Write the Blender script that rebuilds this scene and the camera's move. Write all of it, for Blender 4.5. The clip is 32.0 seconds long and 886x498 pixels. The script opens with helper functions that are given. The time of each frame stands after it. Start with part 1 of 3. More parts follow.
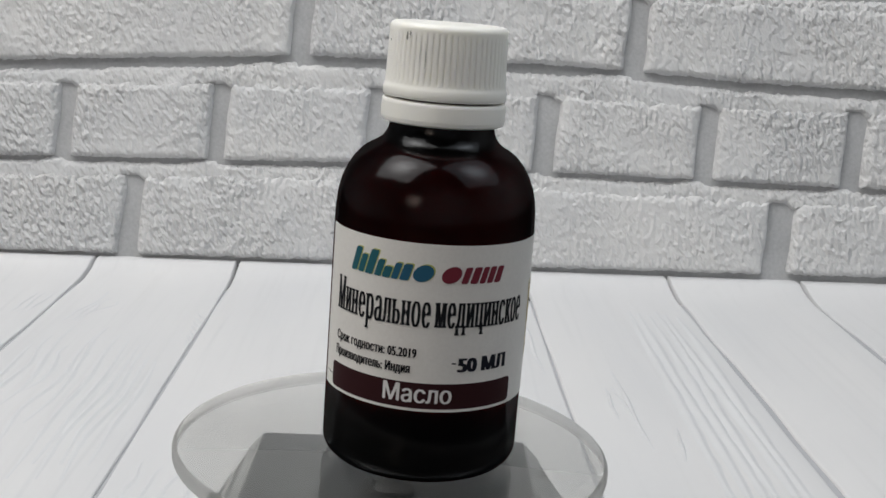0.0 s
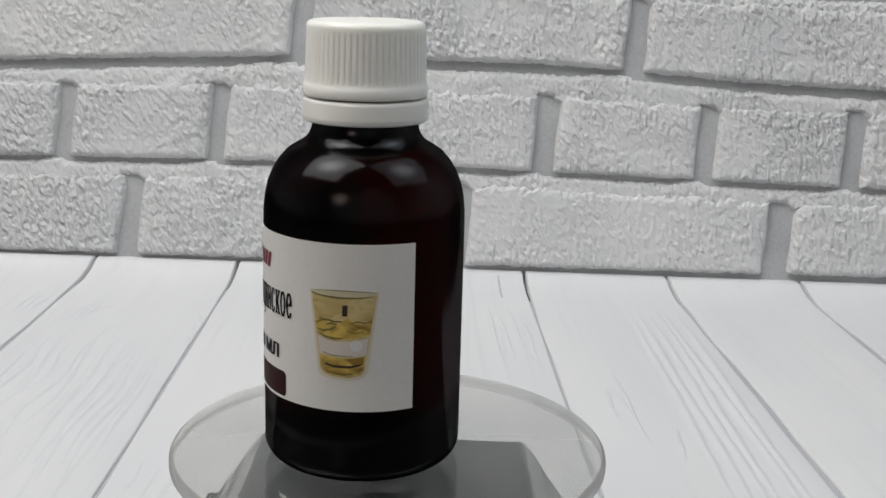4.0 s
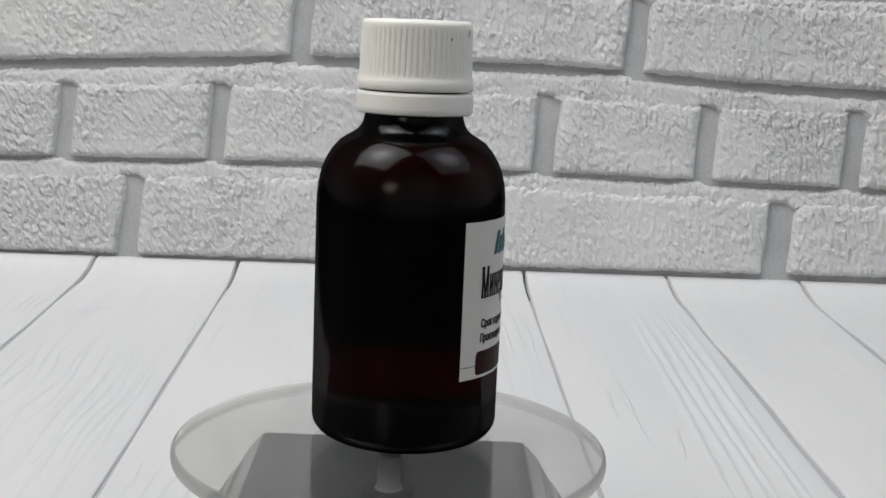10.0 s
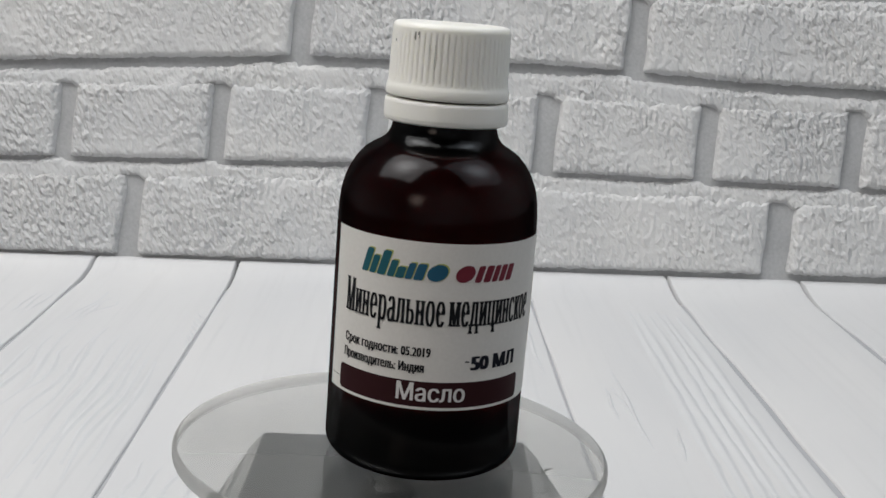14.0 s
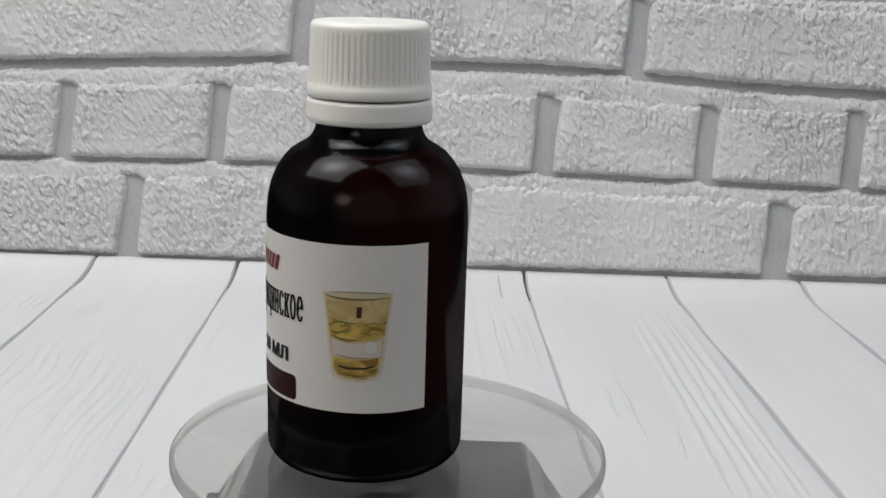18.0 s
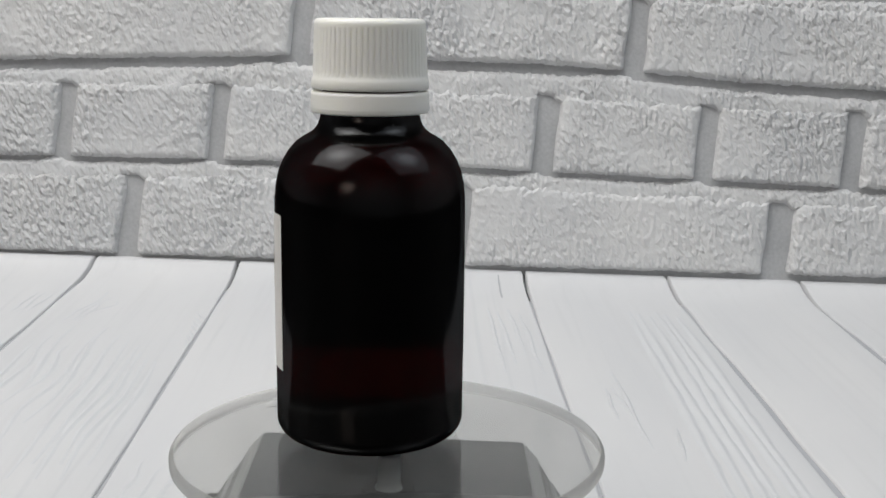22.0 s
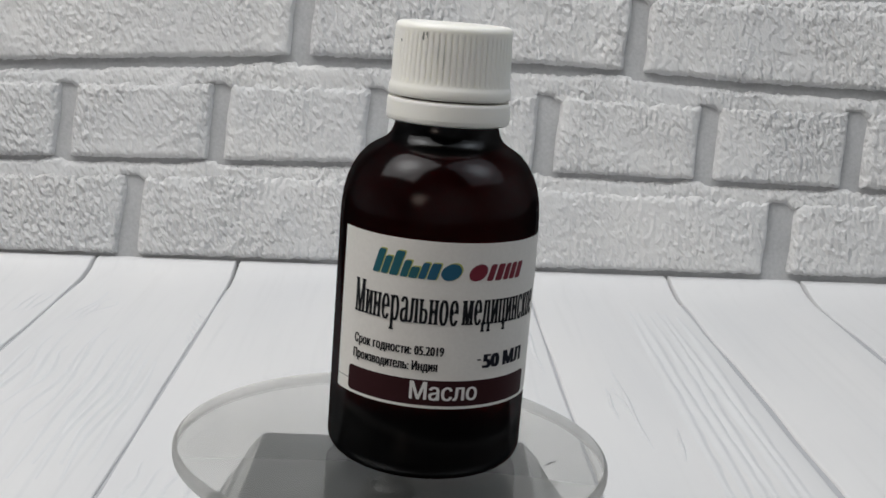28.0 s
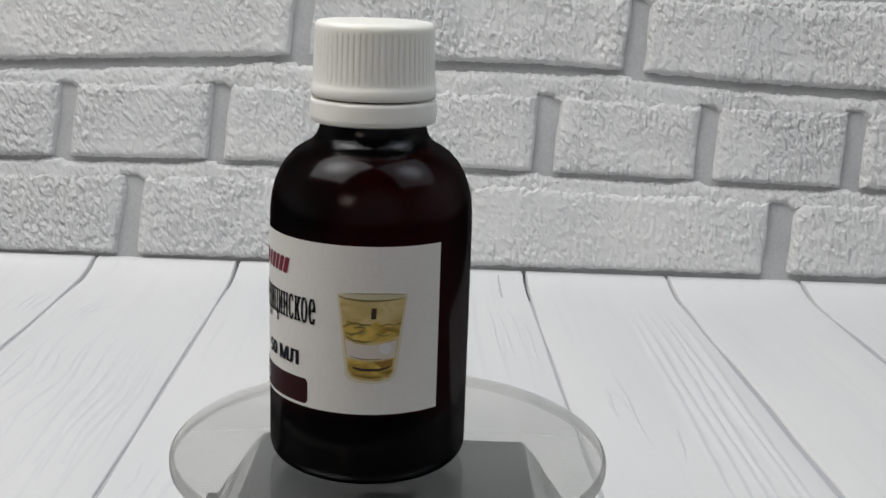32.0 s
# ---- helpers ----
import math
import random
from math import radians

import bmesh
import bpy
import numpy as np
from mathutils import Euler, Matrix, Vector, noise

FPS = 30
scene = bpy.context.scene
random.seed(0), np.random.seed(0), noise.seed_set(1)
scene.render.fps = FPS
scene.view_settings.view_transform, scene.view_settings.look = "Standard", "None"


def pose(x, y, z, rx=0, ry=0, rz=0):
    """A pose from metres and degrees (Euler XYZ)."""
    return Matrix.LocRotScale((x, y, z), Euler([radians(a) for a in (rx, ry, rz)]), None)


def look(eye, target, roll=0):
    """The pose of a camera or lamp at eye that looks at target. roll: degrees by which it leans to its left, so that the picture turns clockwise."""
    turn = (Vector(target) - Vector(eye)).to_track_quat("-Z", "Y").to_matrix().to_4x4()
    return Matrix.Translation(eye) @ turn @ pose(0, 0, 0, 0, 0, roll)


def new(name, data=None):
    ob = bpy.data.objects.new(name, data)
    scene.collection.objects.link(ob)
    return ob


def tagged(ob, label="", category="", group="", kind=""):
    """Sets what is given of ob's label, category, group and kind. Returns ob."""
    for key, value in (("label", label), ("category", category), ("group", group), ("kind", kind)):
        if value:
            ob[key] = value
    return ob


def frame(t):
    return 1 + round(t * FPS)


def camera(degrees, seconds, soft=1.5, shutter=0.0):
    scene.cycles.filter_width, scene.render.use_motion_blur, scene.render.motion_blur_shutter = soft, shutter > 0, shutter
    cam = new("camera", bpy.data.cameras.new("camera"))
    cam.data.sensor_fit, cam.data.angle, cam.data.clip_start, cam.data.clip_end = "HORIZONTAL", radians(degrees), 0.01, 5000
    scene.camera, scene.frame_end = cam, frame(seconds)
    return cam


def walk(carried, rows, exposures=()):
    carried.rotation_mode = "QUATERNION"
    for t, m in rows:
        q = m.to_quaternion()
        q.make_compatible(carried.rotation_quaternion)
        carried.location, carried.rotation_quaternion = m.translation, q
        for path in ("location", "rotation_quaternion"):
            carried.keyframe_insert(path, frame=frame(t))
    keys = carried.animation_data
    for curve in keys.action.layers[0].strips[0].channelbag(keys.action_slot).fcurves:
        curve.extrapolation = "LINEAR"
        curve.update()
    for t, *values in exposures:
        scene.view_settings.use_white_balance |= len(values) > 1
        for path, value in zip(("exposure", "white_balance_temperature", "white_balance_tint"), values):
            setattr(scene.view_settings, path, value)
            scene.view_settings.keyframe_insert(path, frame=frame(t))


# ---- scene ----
from mathutils.geometry import delaunay_2d_cdt

cam = camera(40.676, 32.0, soft=1.6)
EYE = look((0.00197, -0.22770, 0.12645), (0.00796, -0.03233, 0.08411), 2.484)
walk(cam, [(0, EYE), (32, EYE)])

# ---- light: two soft panel lamps over the set and an added front fill, a dim room round it ----
world = bpy.data.worlds.new("room_air")
world.use_nodes = True
world.node_tree.nodes["Background"].inputs[0].default_value = (0.9, 0.95, 1.0, 1)
world.node_tree.nodes["Background"].inputs[1].default_value = 0.05
scene.world = world


def softbox(name, middle, side, size, watts, colour, rim=0.55, core=1.5, spread=0.42):
    """A soft lamp at middle, aimed at the bottle's shoulder; side: the direction of one of its edges.
    Its cloth glows by rim at the edges and by rim + core in the middle, where the bulb is."""
    lamp = bpy.data.lights.new(name, "AREA")
    lamp.shape, lamp.size, lamp.size_y = "RECTANGLE", size[0], size[1]
    lamp.energy, lamp.color = watts, colour
    back = (Vector(middle) - Vector((0, 0, 0.10))).normalized()
    x = (Vector(side) - back * back.dot(Vector(side))).normalized()
    y = back.cross(x)
    m = Matrix((x, y, back)).transposed().to_4x4()
    m.translation = middle
    lamp.use_nodes = True
    t = lamp.node_tree
    geo, sub, length = t.nodes.new("ShaderNodeNewGeometry"), t.nodes.new("ShaderNodeVectorMath"), t.nodes.new("ShaderNodeVectorMath")
    sub.operation, length.operation = "SUBTRACT", "LENGTH"
    sub.inputs[1].default_value = (0.5, 0.5, 0.0)
    fall = t.nodes.new("ShaderNodeMapRange")
    fall.interpolation_type = "SMOOTHSTEP"
    for key, value in (("From Min", 0.0), ("From Max", spread), ("To Min", rim + core), ("To Max", rim)):
        fall.inputs[key].default_value = value
    t.links.new(geo.outputs["Parametric"], sub.inputs[0])
    t.links.new(sub.outputs[0], length.inputs[0])
    t.links.new(length.outputs["Value"], fall.inputs["Value"])
    t.links.new(fall.outputs[0], t.nodes["Emission"].inputs["Strength"])
    ob = new(name, lamp)
    ob.matrix_world = m
    return ob


# each softbox stands on one corner as the bottle sees it, with the glow of its tube in the middle
softbox("softbox_left", (-0.56, -0.13, 1.088), (0.28, -0.50, 0.14), (0.92, 0.92), 16.4, (1.0, 0.982, 0.955))
softbox("softbox_right", (0.90, -0.216, 1.486), (0.28, 0.50, -0.14), (1.37, 1.37), 10.0, (0.88, 0.94, 1.0), 0.55, 2.6, 0.40)
# an unseen lamp added low in front and to one side: fill and shoulder highlight
softbox("window_light", (-0.74, -1.50, 0.67), (1, -0.45, 0), (0.85, 0.6), 4.2, (1.0, 0.79, 0.66), 0.0, 1.6, 0.5)


# ---- materials ----
def material(name, colour=(0.8, 0.8, 0.8), rough=0.5, **more):
    m = bpy.data.materials.new(name)
    m.use_nodes = True
    b = m.node_tree.nodes["Principled BSDF"]
    b.inputs["Base Color"].default_value = (*colour, 1)
    b.inputs["Roughness"].default_value = rough
    for key, value in more.items():
        b.inputs[key.replace("_", " ")].default_value = value
    return m


def nodes_of(m):
    t = m.node_tree
    return t, t.nodes["Principled BSDF"]


def add(t, kind, values=None, **attrs):
    n = t.nodes.new(kind)
    if "operation" in attrs:
        n.operation = attrs["operation"]
    if "data_type" in attrs:
        n.data_type = attrs["data_type"]
    if "blend_type" in attrs:
        n.blend_type = attrs["blend_type"]
    if "wave_type" in attrs:
        n.wave_type = attrs["wave_type"]
    if "bands_direction" in attrs:
        n.bands_direction = attrs["bands_direction"]
    for key, value in (values or {}).items():
        n.inputs[key].default_value = value
    return n


def coords(t, scale=(1, 1, 1), shifted=False):
    """Object coordinates, scaled; shifted: by a random amount for each object."""
    tc = add(t, "ShaderNodeTexCoord")
    mp = add(t, "ShaderNodeMapping", {"Scale": scale})
    if shifted:
        info = add(t, "ShaderNodeObjectInfo")
        mul = add(t, "ShaderNodeVectorMath", {1: (3.7, 5.1, 2.3)}, operation="MULTIPLY")
        plus = add(t, "ShaderNodeVectorMath", operation="ADD")
        t.links.new(info.outputs["Random"], mul.inputs[0])
        t.links.new(tc.outputs["Object"], plus.inputs[0])
        t.links.new(mul.outputs[0], plus.inputs[1])
        t.links.new(plus.outputs[0], mp.inputs["Vector"])
    else:
        t.links.new(tc.outputs["Object"], mp.inputs["Vector"])
    return mp.outputs[0]


def noise_of(t, vec, scale, detail=3, rough=0.55, distortion=0.0):
    n = add(t, "ShaderNodeTexNoise", {"Scale": scale, "Detail": detail, "Roughness": rough, "Distortion": distortion})
    t.links.new(vec, n.inputs["Vector"])
    return n.outputs["Fac"]


def ramp(t, fac, stops):
    r = t.nodes.new("ShaderNodeValToRGB")
    e = r.color_ramp.elements
    while len(e) < len(stops):
        e.new(0.5)
    for el, (pos, col) in zip(e, stops):
        el.position = pos
        el.color = (*col, 1) if len(col) == 3 else col
    t.links.new(fac, r.inputs["Fac"])
    return r.outputs["Color"]


def grey(v):
    return (v, v, v)


def mixed(t, fac, a, b, kind="MIX"):
    m = add(t, "ShaderNodeMix", data_type="RGBA", blend_type=kind)
    for sock, v in ((m.inputs[0], fac), (m.inputs[6], a), (m.inputs[7], b)):
        if isinstance(v, (int, float)):
            sock.default_value = v
        elif isinstance(v, tuple):
            sock.default_value = (*v, 1)
        else:
            t.links.new(v, sock)
    return m.outputs[2]


def bump(t, b, height, strength, distance):
    n = add(t, "ShaderNodeBump", {"Strength": strength, "Distance": distance})
    t.links.new(height, n.inputs["Height"])
    t.links.new(n.outputs[0], b.inputs["Normal"])


def slanted(t, turned, scale):
    """Object coordinates on the wall, turned in its plane and then stretched, moved at random for each brick."""
    v = coords(t, shifted=True)
    spin = add(t, "ShaderNodeMapping", {"Rotation": (0, radians(turned), 0)})
    size = add(t, "ShaderNodeMapping", {"Scale": scale})
    t.links.new(v, spin.inputs["Vector"])
    t.links.new(spin.outputs[0], size.inputs["Vector"])
    return size.outputs[0]


def brick_paint():
    m = material("white_brick_paint", rough=0.6)
    t, b = nodes_of(m)
    v = coords(t, shifted=True)
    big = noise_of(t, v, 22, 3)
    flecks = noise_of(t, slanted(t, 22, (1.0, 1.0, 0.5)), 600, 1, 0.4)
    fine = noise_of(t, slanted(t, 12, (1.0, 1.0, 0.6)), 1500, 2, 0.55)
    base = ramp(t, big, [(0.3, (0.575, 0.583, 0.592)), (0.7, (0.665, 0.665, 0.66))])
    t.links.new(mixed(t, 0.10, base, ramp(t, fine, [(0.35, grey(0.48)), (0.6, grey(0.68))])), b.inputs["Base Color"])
    calm = ramp(t, noise_of(t, v, 30, 2), [(0.30, grey(0.25)), (0.62, grey(1.0))])
    own = add(t, "ShaderNodeMapRange", {"To Min": 0.55, "To Max": 1.0})
    t.links.new(add(t, "ShaderNodeObjectInfo").outputs["Random"], own.inputs["Value"])
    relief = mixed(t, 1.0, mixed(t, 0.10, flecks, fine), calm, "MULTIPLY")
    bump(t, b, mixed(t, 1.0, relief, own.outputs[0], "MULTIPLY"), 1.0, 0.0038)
    return m


def mortar_paint():
    m = material("grey_mortar", rough=0.9)
    t, b = nodes_of(m)
    v = coords(t)
    big = noise_of(t, v, 35, 4)
    fine = noise_of(t, v, 700, 3)
    t.links.new(mixed(t, 0.25, ramp(t, big, [(0.3, (0.37, 0.38, 0.39)), (0.7, (0.47, 0.48, 0.49))]), ramp(t, fine, [(0.3, grey(0.30)), (0.7, grey(0.55))])), b.inputs["Base Color"])
    bump(t, b, fine, 0.4, 0.0004)
    return m


def plank_paint():
    m = material("white_plank_paint", rough=0.5)
    t, b = nodes_of(m)
    v = coords(t, (1, 0.10, 1), shifted=True)
    wave = add(t, "ShaderNodeTexWave", {"Scale": 38.0, "Distortion": 12.0, "Detail": 2.0, "Detail Scale": 0.6}, wave_type="BANDS", bands_direction="X")
    t.links.new(v, wave.inputs["Vector"])
    lines = ramp(t, wave.outputs["Fac"], [(0.0, grey(1.0)), (0.05, grey(0.5)), (0.12, grey(0.0))])
    patch = noise_of(t, coords(t, (1, 0.22, 1), shifted=True), 26, 2)
    where = ramp(t, patch, [(0.53, grey(0.0)), (0.66, grey(1.0))])
    mask = mixed(t, 1.0, lines, where, "MULTIPLY")
    soft = noise_of(t, coords(t, (1, 0.3, 1), shifted=True), 14, 3)
    base = ramp(t, soft, [(0.3, (0.625, 0.633, 0.648)), (0.7, (0.69, 0.69, 0.694))])
    streak = noise_of(t, coords(t, (1, 0.03, 1), shifted=True), 260, 2)
    base = mixed(t, 1.0, base, ramp(t, streak, [(0.25, grey(0.965)), (0.5, grey(1.0))]), "MULTIPLY")
    weak = add(t, "ShaderNodeMath", {1: 0.16}, operation="MULTIPLY")
    t.links.new(mask, weak.inputs[0])
    t.links.new(mixed(t, weak.outputs[0], base, (0.42, 0.45, 0.48)), b.inputs["Base Color"])
    bump(t, b, mask, -0.15, 0.0002)
    return m


def clear_coat(name, tint, ior, blur, gloss, sheen=None):
    """A see-through body: a clear gloss by Fresnel over tinted, slightly cloudy refraction."""
    m = material(name)
    t = m.node_tree
    t.nodes.remove(t.nodes["Principled BSDF"])
    out = t.nodes["Material Output"]
    through_it = add(t, "ShaderNodeBsdfRefraction", {"Color": (*tint, 1), "Roughness": blur, "IOR": ior})
    shine = add(t, "ShaderNodeBsdfGlossy", {"Color": (0.95, 0.97, 1.0, 1), "Roughness": gloss})
    fresnel = add(t, "ShaderNodeFresnel", {"IOR": sheen or ior})
    mix = add(t, "ShaderNodeMixShader")
    limit = add(t, "ShaderNodeMath", {1: 0.026}, operation="MINIMUM")
    t.links.new(fresnel.outputs[0], limit.inputs[0])
    t.links.new(limit.outputs[0], mix.inputs[0])
    t.links.new(through_it.outputs[0], mix.inputs[1])
    t.links.new(shine.outputs[0], mix.inputs[2])
    t.links.new(mix.outputs[0], out.inputs["Surface"])
    return m, t, through_it


def amber():
    m, t, body = clear_coat("amber_plastic", (0.08, 0.015, 0.009), 1.42, 0.32, 0.12, 1.26)
    t.links.new(ramp(t, noise_of(t, coords(t), 60, 3), [(0.3, (0.076, 0.009, 0.0075)), (0.7, (0.090, 0.012, 0.0095))]), body.inputs["Color"])
    return m


def cap_plastic():
    m = material("white_cap_plastic", (0.955, 0.935, 0.86), 0.34, Subsurface_Weight=0.8, Subsurface_Radius=(1.0, 1.0, 0.95), Subsurface_Scale=0.0012)
    t, b = nodes_of(m)
    bump(t, b, noise_of(t, coords(t), 900, 2), 0.08, 0.0002)
    return m


def paper():
    m = material("label_paper", (0.72, 0.72, 0.70), 0.5)
    t, b = nodes_of(m)
    v = coords(t)
    t.links.new(mixed(t, 0.5, ramp(t, noise_of(t, v, 90, 3), [(0.3, (0.73, 0.71, 0.665)), (0.7, (0.79, 0.77, 0.725))]), ramp(t, noise_of(t, v, 1500, 2), [(0.3, (0.71, 0.70, 0.67)), (0.7, (0.78, 0.77, 0.74))])), b.inputs["Base Color"])
    return m


def disc_acrylic(frost):
    """Acrylic sheet: a gloss that grows towards grazing, over a see-through body that is frosted by so much."""
    m = material("frosted_acrylic" if frost else "clear_acrylic")
    t = m.node_tree
    t.nodes.remove(t.nodes["Principled BSDF"])
    straight = add(t, "ShaderNodeBsdfTransparent")
    cloud = noise_of(t, coords(t), 60, 4)
    tint = ramp(t, cloud, [(0.3, (0.97, 0.97, 0.955)), (0.7, (0.99, 0.99, 0.98))])
    t.links.new(tint, straight.inputs["Color"])
    body = straight
    if frost:
        spread = add(t, "ShaderNodeBsdfTranslucent")
        t.links.new(tint, spread.inputs["Color"])
        haze = add(t, "ShaderNodeBsdfDiffuse", {"Color": (0.85, 0.85, 0.83, 1)})
        frosted, veil = add(t, "ShaderNodeMixShader", {0: frost}), add(t, "ShaderNodeMixShader", {0: 0.03})
        t.links.new(straight.outputs[0], frosted.inputs[1])
        t.links.new(spread.outputs[0], frosted.inputs[2])
        t.links.new(frosted.outputs[0], veil.inputs[1])
        t.links.new(haze.outputs[0], veil.inputs[2])
        body = veil
    shine = add(t, "ShaderNodeBsdfGlossy", {"Color": (1, 1, 1, 1), "Roughness": 0.2 if frost else 0.10})
    facing = add(t, "ShaderNodeLayerWeight", {"Blend": 0.5})
    power = add(t, "ShaderNodeMath", {1: 5.0}, operation="POWER")
    gain = add(t, "ShaderNodeMath", {1: 1.0, 2: 0.045}, operation="MULTIPLY_ADD")
    mix = add(t, "ShaderNodeMixShader")
    t.links.new(facing.outputs["Facing"], power.inputs[0])
    t.links.new(power.outputs[0], gain.inputs[0])
    t.links.new(gain.outputs[0], mix.inputs[0])
    t.links.new(body.outputs[0], mix.inputs[1])
    t.links.new(shine.outputs[0], mix.inputs[2])
    t.links.new(mix.outputs[0], t.nodes["Material Output"].inputs["Surface"])
    return m


def frosted_edge():
    """Sawn acrylic: cloudy, but lets much of the light through."""
    m = material("frosted_edge")
    t = m.node_tree
    t.nodes.remove(t.nodes["Principled BSDF"])
    cloud, clear = add(t, "ShaderNodeMixShader", {0: 0.80}), add(t, "ShaderNodeMixShader", {0: 0.34})
    a, b = add(t, "ShaderNodeBsdfDiffuse", {"Color": (0.30, 0.30, 0.29, 1)}), add(t, "ShaderNodeBsdfTranslucent", {"Color": (0.95, 0.95, 0.93, 1)})
    straight = add(t, "ShaderNodeBsdfTransparent", {"Color": (0.96, 0.96, 0.95, 1)})
    t.links.new(a.outputs[0], cloud.inputs[1])
    t.links.new(b.outputs[0], cloud.inputs[2])
    t.links.new(cloud.outputs[0], clear.inputs[1])
    t.links.new(straight.outputs[0], clear.inputs[2])
    t.links.new(clear.outputs[0], t.nodes["Material Output"].inputs["Surface"])
    return m


def panel_cell():
    m = material("solar_cell", (0.035, 0.04, 0.05), 0.35)
    t, b = nodes_of(m)
    t.links.new(ramp(t, noise_of(t, coords(t), 80, 3), [(0.3, (0.018, 0.023, 0.030)), (0.7, (0.032, 0.038, 0.048))]), b.inputs["Base Color"])
    return m


BRICK, MORTAR, PLANK, AMBER, CAP, PAPER, ACRYLIC, CELL = brick_paint(), mortar_paint(), plank_paint(), amber(), cap_plastic(), paper(), disc_acrylic(0.0), panel_cell()
# black of the inserts added inside the bottle to darken its base and neck
DARKENER = material("darkener_black", (0.002, 0.001, 0.001), 1.0, Specular_IOR_Level=0.0)
GROOVE = material("grey_joint_paint", (0.40, 0.41, 0.43), 0.8)
BLACK = material("black_ink", (0.010, 0.011, 0.014), 0.6, Specular_IOR_Level=0.2)
NAVY = material("navy_ink", (0.010, 0.011, 0.019), 0.6, Specular_IOR_Level=0.2)
MAROON = material("maroon_print", (0.028, 0.006, 0.008), 0.6, Specular_IOR_Level=0.2)
PALE = material("paper_white_ink", (0.70, 0.69, 0.68), 0.5)
HOUSING = material("dark_housing_plastic", (0.016, 0.018, 0.02), 0.4)
RUBBER = material("black_rubber", (0.012, 0.012, 0.013), 0.7)
FRAME = material("grey_frame_plastic", (0.36, 0.37, 0.37), 0.4)
SHELL = material("mid_grey_plastic", (0.10, 0.105, 0.105), 0.45)
EDGE = frosted_edge()
UNDERSIDE = disc_acrylic(0.27)
GRAIN = material("grain_grey_paint", (0.635, 0.645, 0.66), 0.5)
GRIME = material("grime", (0.22, 0.22, 0.19), 0.8)
GRIME_PALE = material("grime_pale", (0.5, 0.5, 0.47), 0.8)
CLEAR = material("clear_hub_plastic", (0.55, 0.57, 0.58), 0.2)
ROOM = material("room_wall_paint", (0.75, 0.75, 0.755), 0.9)
TABLETOP = material("dark_tabletop", (0.03, 0.03, 0.032), 0.6)
SCUFF = material("scuff_dirt", (0.22, 0.22, 0.21), 0.9)


# ---- building helpers ----
def part(name, bm, mat, parent, label="", smooth=False):
    """Links a bmesh as one mesh object under a thing or a part."""
    me = bpy.data.meshes.new(name)
    if smooth:
        for f in bm.faces:
            f.smooth = True
    bm.to_mesh(me)
    bm.free()
    me.materials.append(mat)
    ob = new(name, me)
    ob.parent = parent
    if label:
        ob["label"] = label
    return ob


def grid_mesh(name, verts, nu, nv, closed_u=False, smooth=True):
    """A mesh of nu by nv rows of vertices (v runs fastest)."""
    faces = []
    for i in range(nu if closed_u else nu - 1):
        for j in range(nv - 1):
            a, b = i * nv + j, ((i + 1) % nu) * nv + j
            faces.append((a, b, b + 1, a + 1))
    me = bpy.data.meshes.new(name)
    me.from_pydata(verts, [], faces)
    me.polygons.foreach_set("use_smooth", [smooth] * len(faces))
    return me


def box(bm, x0, x1, y0, y1, z0, z1):
    m = Matrix.Translation(((x0 + x1) / 2, (y0 + y1) / 2, (z0 + z1) / 2)) @ Matrix.Diagonal((x1 - x0, y1 - y0, z1 - z0, 1))
    return bmesh.ops.create_cube(bm, size=1, matrix=m)["verts"]


def bevelled(bm, width, segments=2):
    bmesh.ops.bevel(bm, geom=list(bm.edges), offset=width, segments=segments, affect="EDGES", profile=0.5, clamp_overlap=True)


def lathe(profile, steps=96, wobble=None):
    """A closed body of revolution from (radius, height) pairs; wobble(angle, radius, height) gives a radius."""
    bm = bmesh.new()
    rings = []
    for r, z in profile:
        if r < 1e-7:
            rings.append([bm.verts.new((0, 0, z))])
            continue
        ring = []
        for k in range(steps):
            a = 2 * math.pi * k / steps
            rr = wobble(a, r, z) if wobble else r
            ring.append(bm.verts.new((rr * math.cos(a), rr * math.sin(a), z)))
        rings.append(ring)
    for lo, hi in zip(rings, rings[1:]):
        for k in range(steps):
            n = (k + 1) % steps
            if len(lo) == 1:
                bm.faces.new((lo[0], hi[n], hi[k]))
            elif len(hi) == 1:
                bm.faces.new((lo[k], lo[n], hi[0]))
            else:
                bm.faces.new((lo[k], lo[n], hi[n], hi[k]))
    return bm


def arc(cx, cz, r, a0, a1, n):
    return [(cx + r * math.cos(radians(a0 + (a1 - a0) * k / n)), cz + r * math.sin(radians(a0 + (a1 - a0) * k / n))) for k in range(n + 1)]


def rounded(x0, x1, y0, y1, r, n=5):
    pts = []
    for cx, cy, a in ((x1 - r, y1 - r, 0), (x0 + r, y1 - r, 90), (x0 + r, y0 + r, 180), (x1 - r, y0 + r, 270)):
        pts += [(cx + r * math.cos(radians(a + 90 * k / n)), cy + r * math.sin(radians(a + 90 * k / n))) for k in range(n + 1)]
    return pts


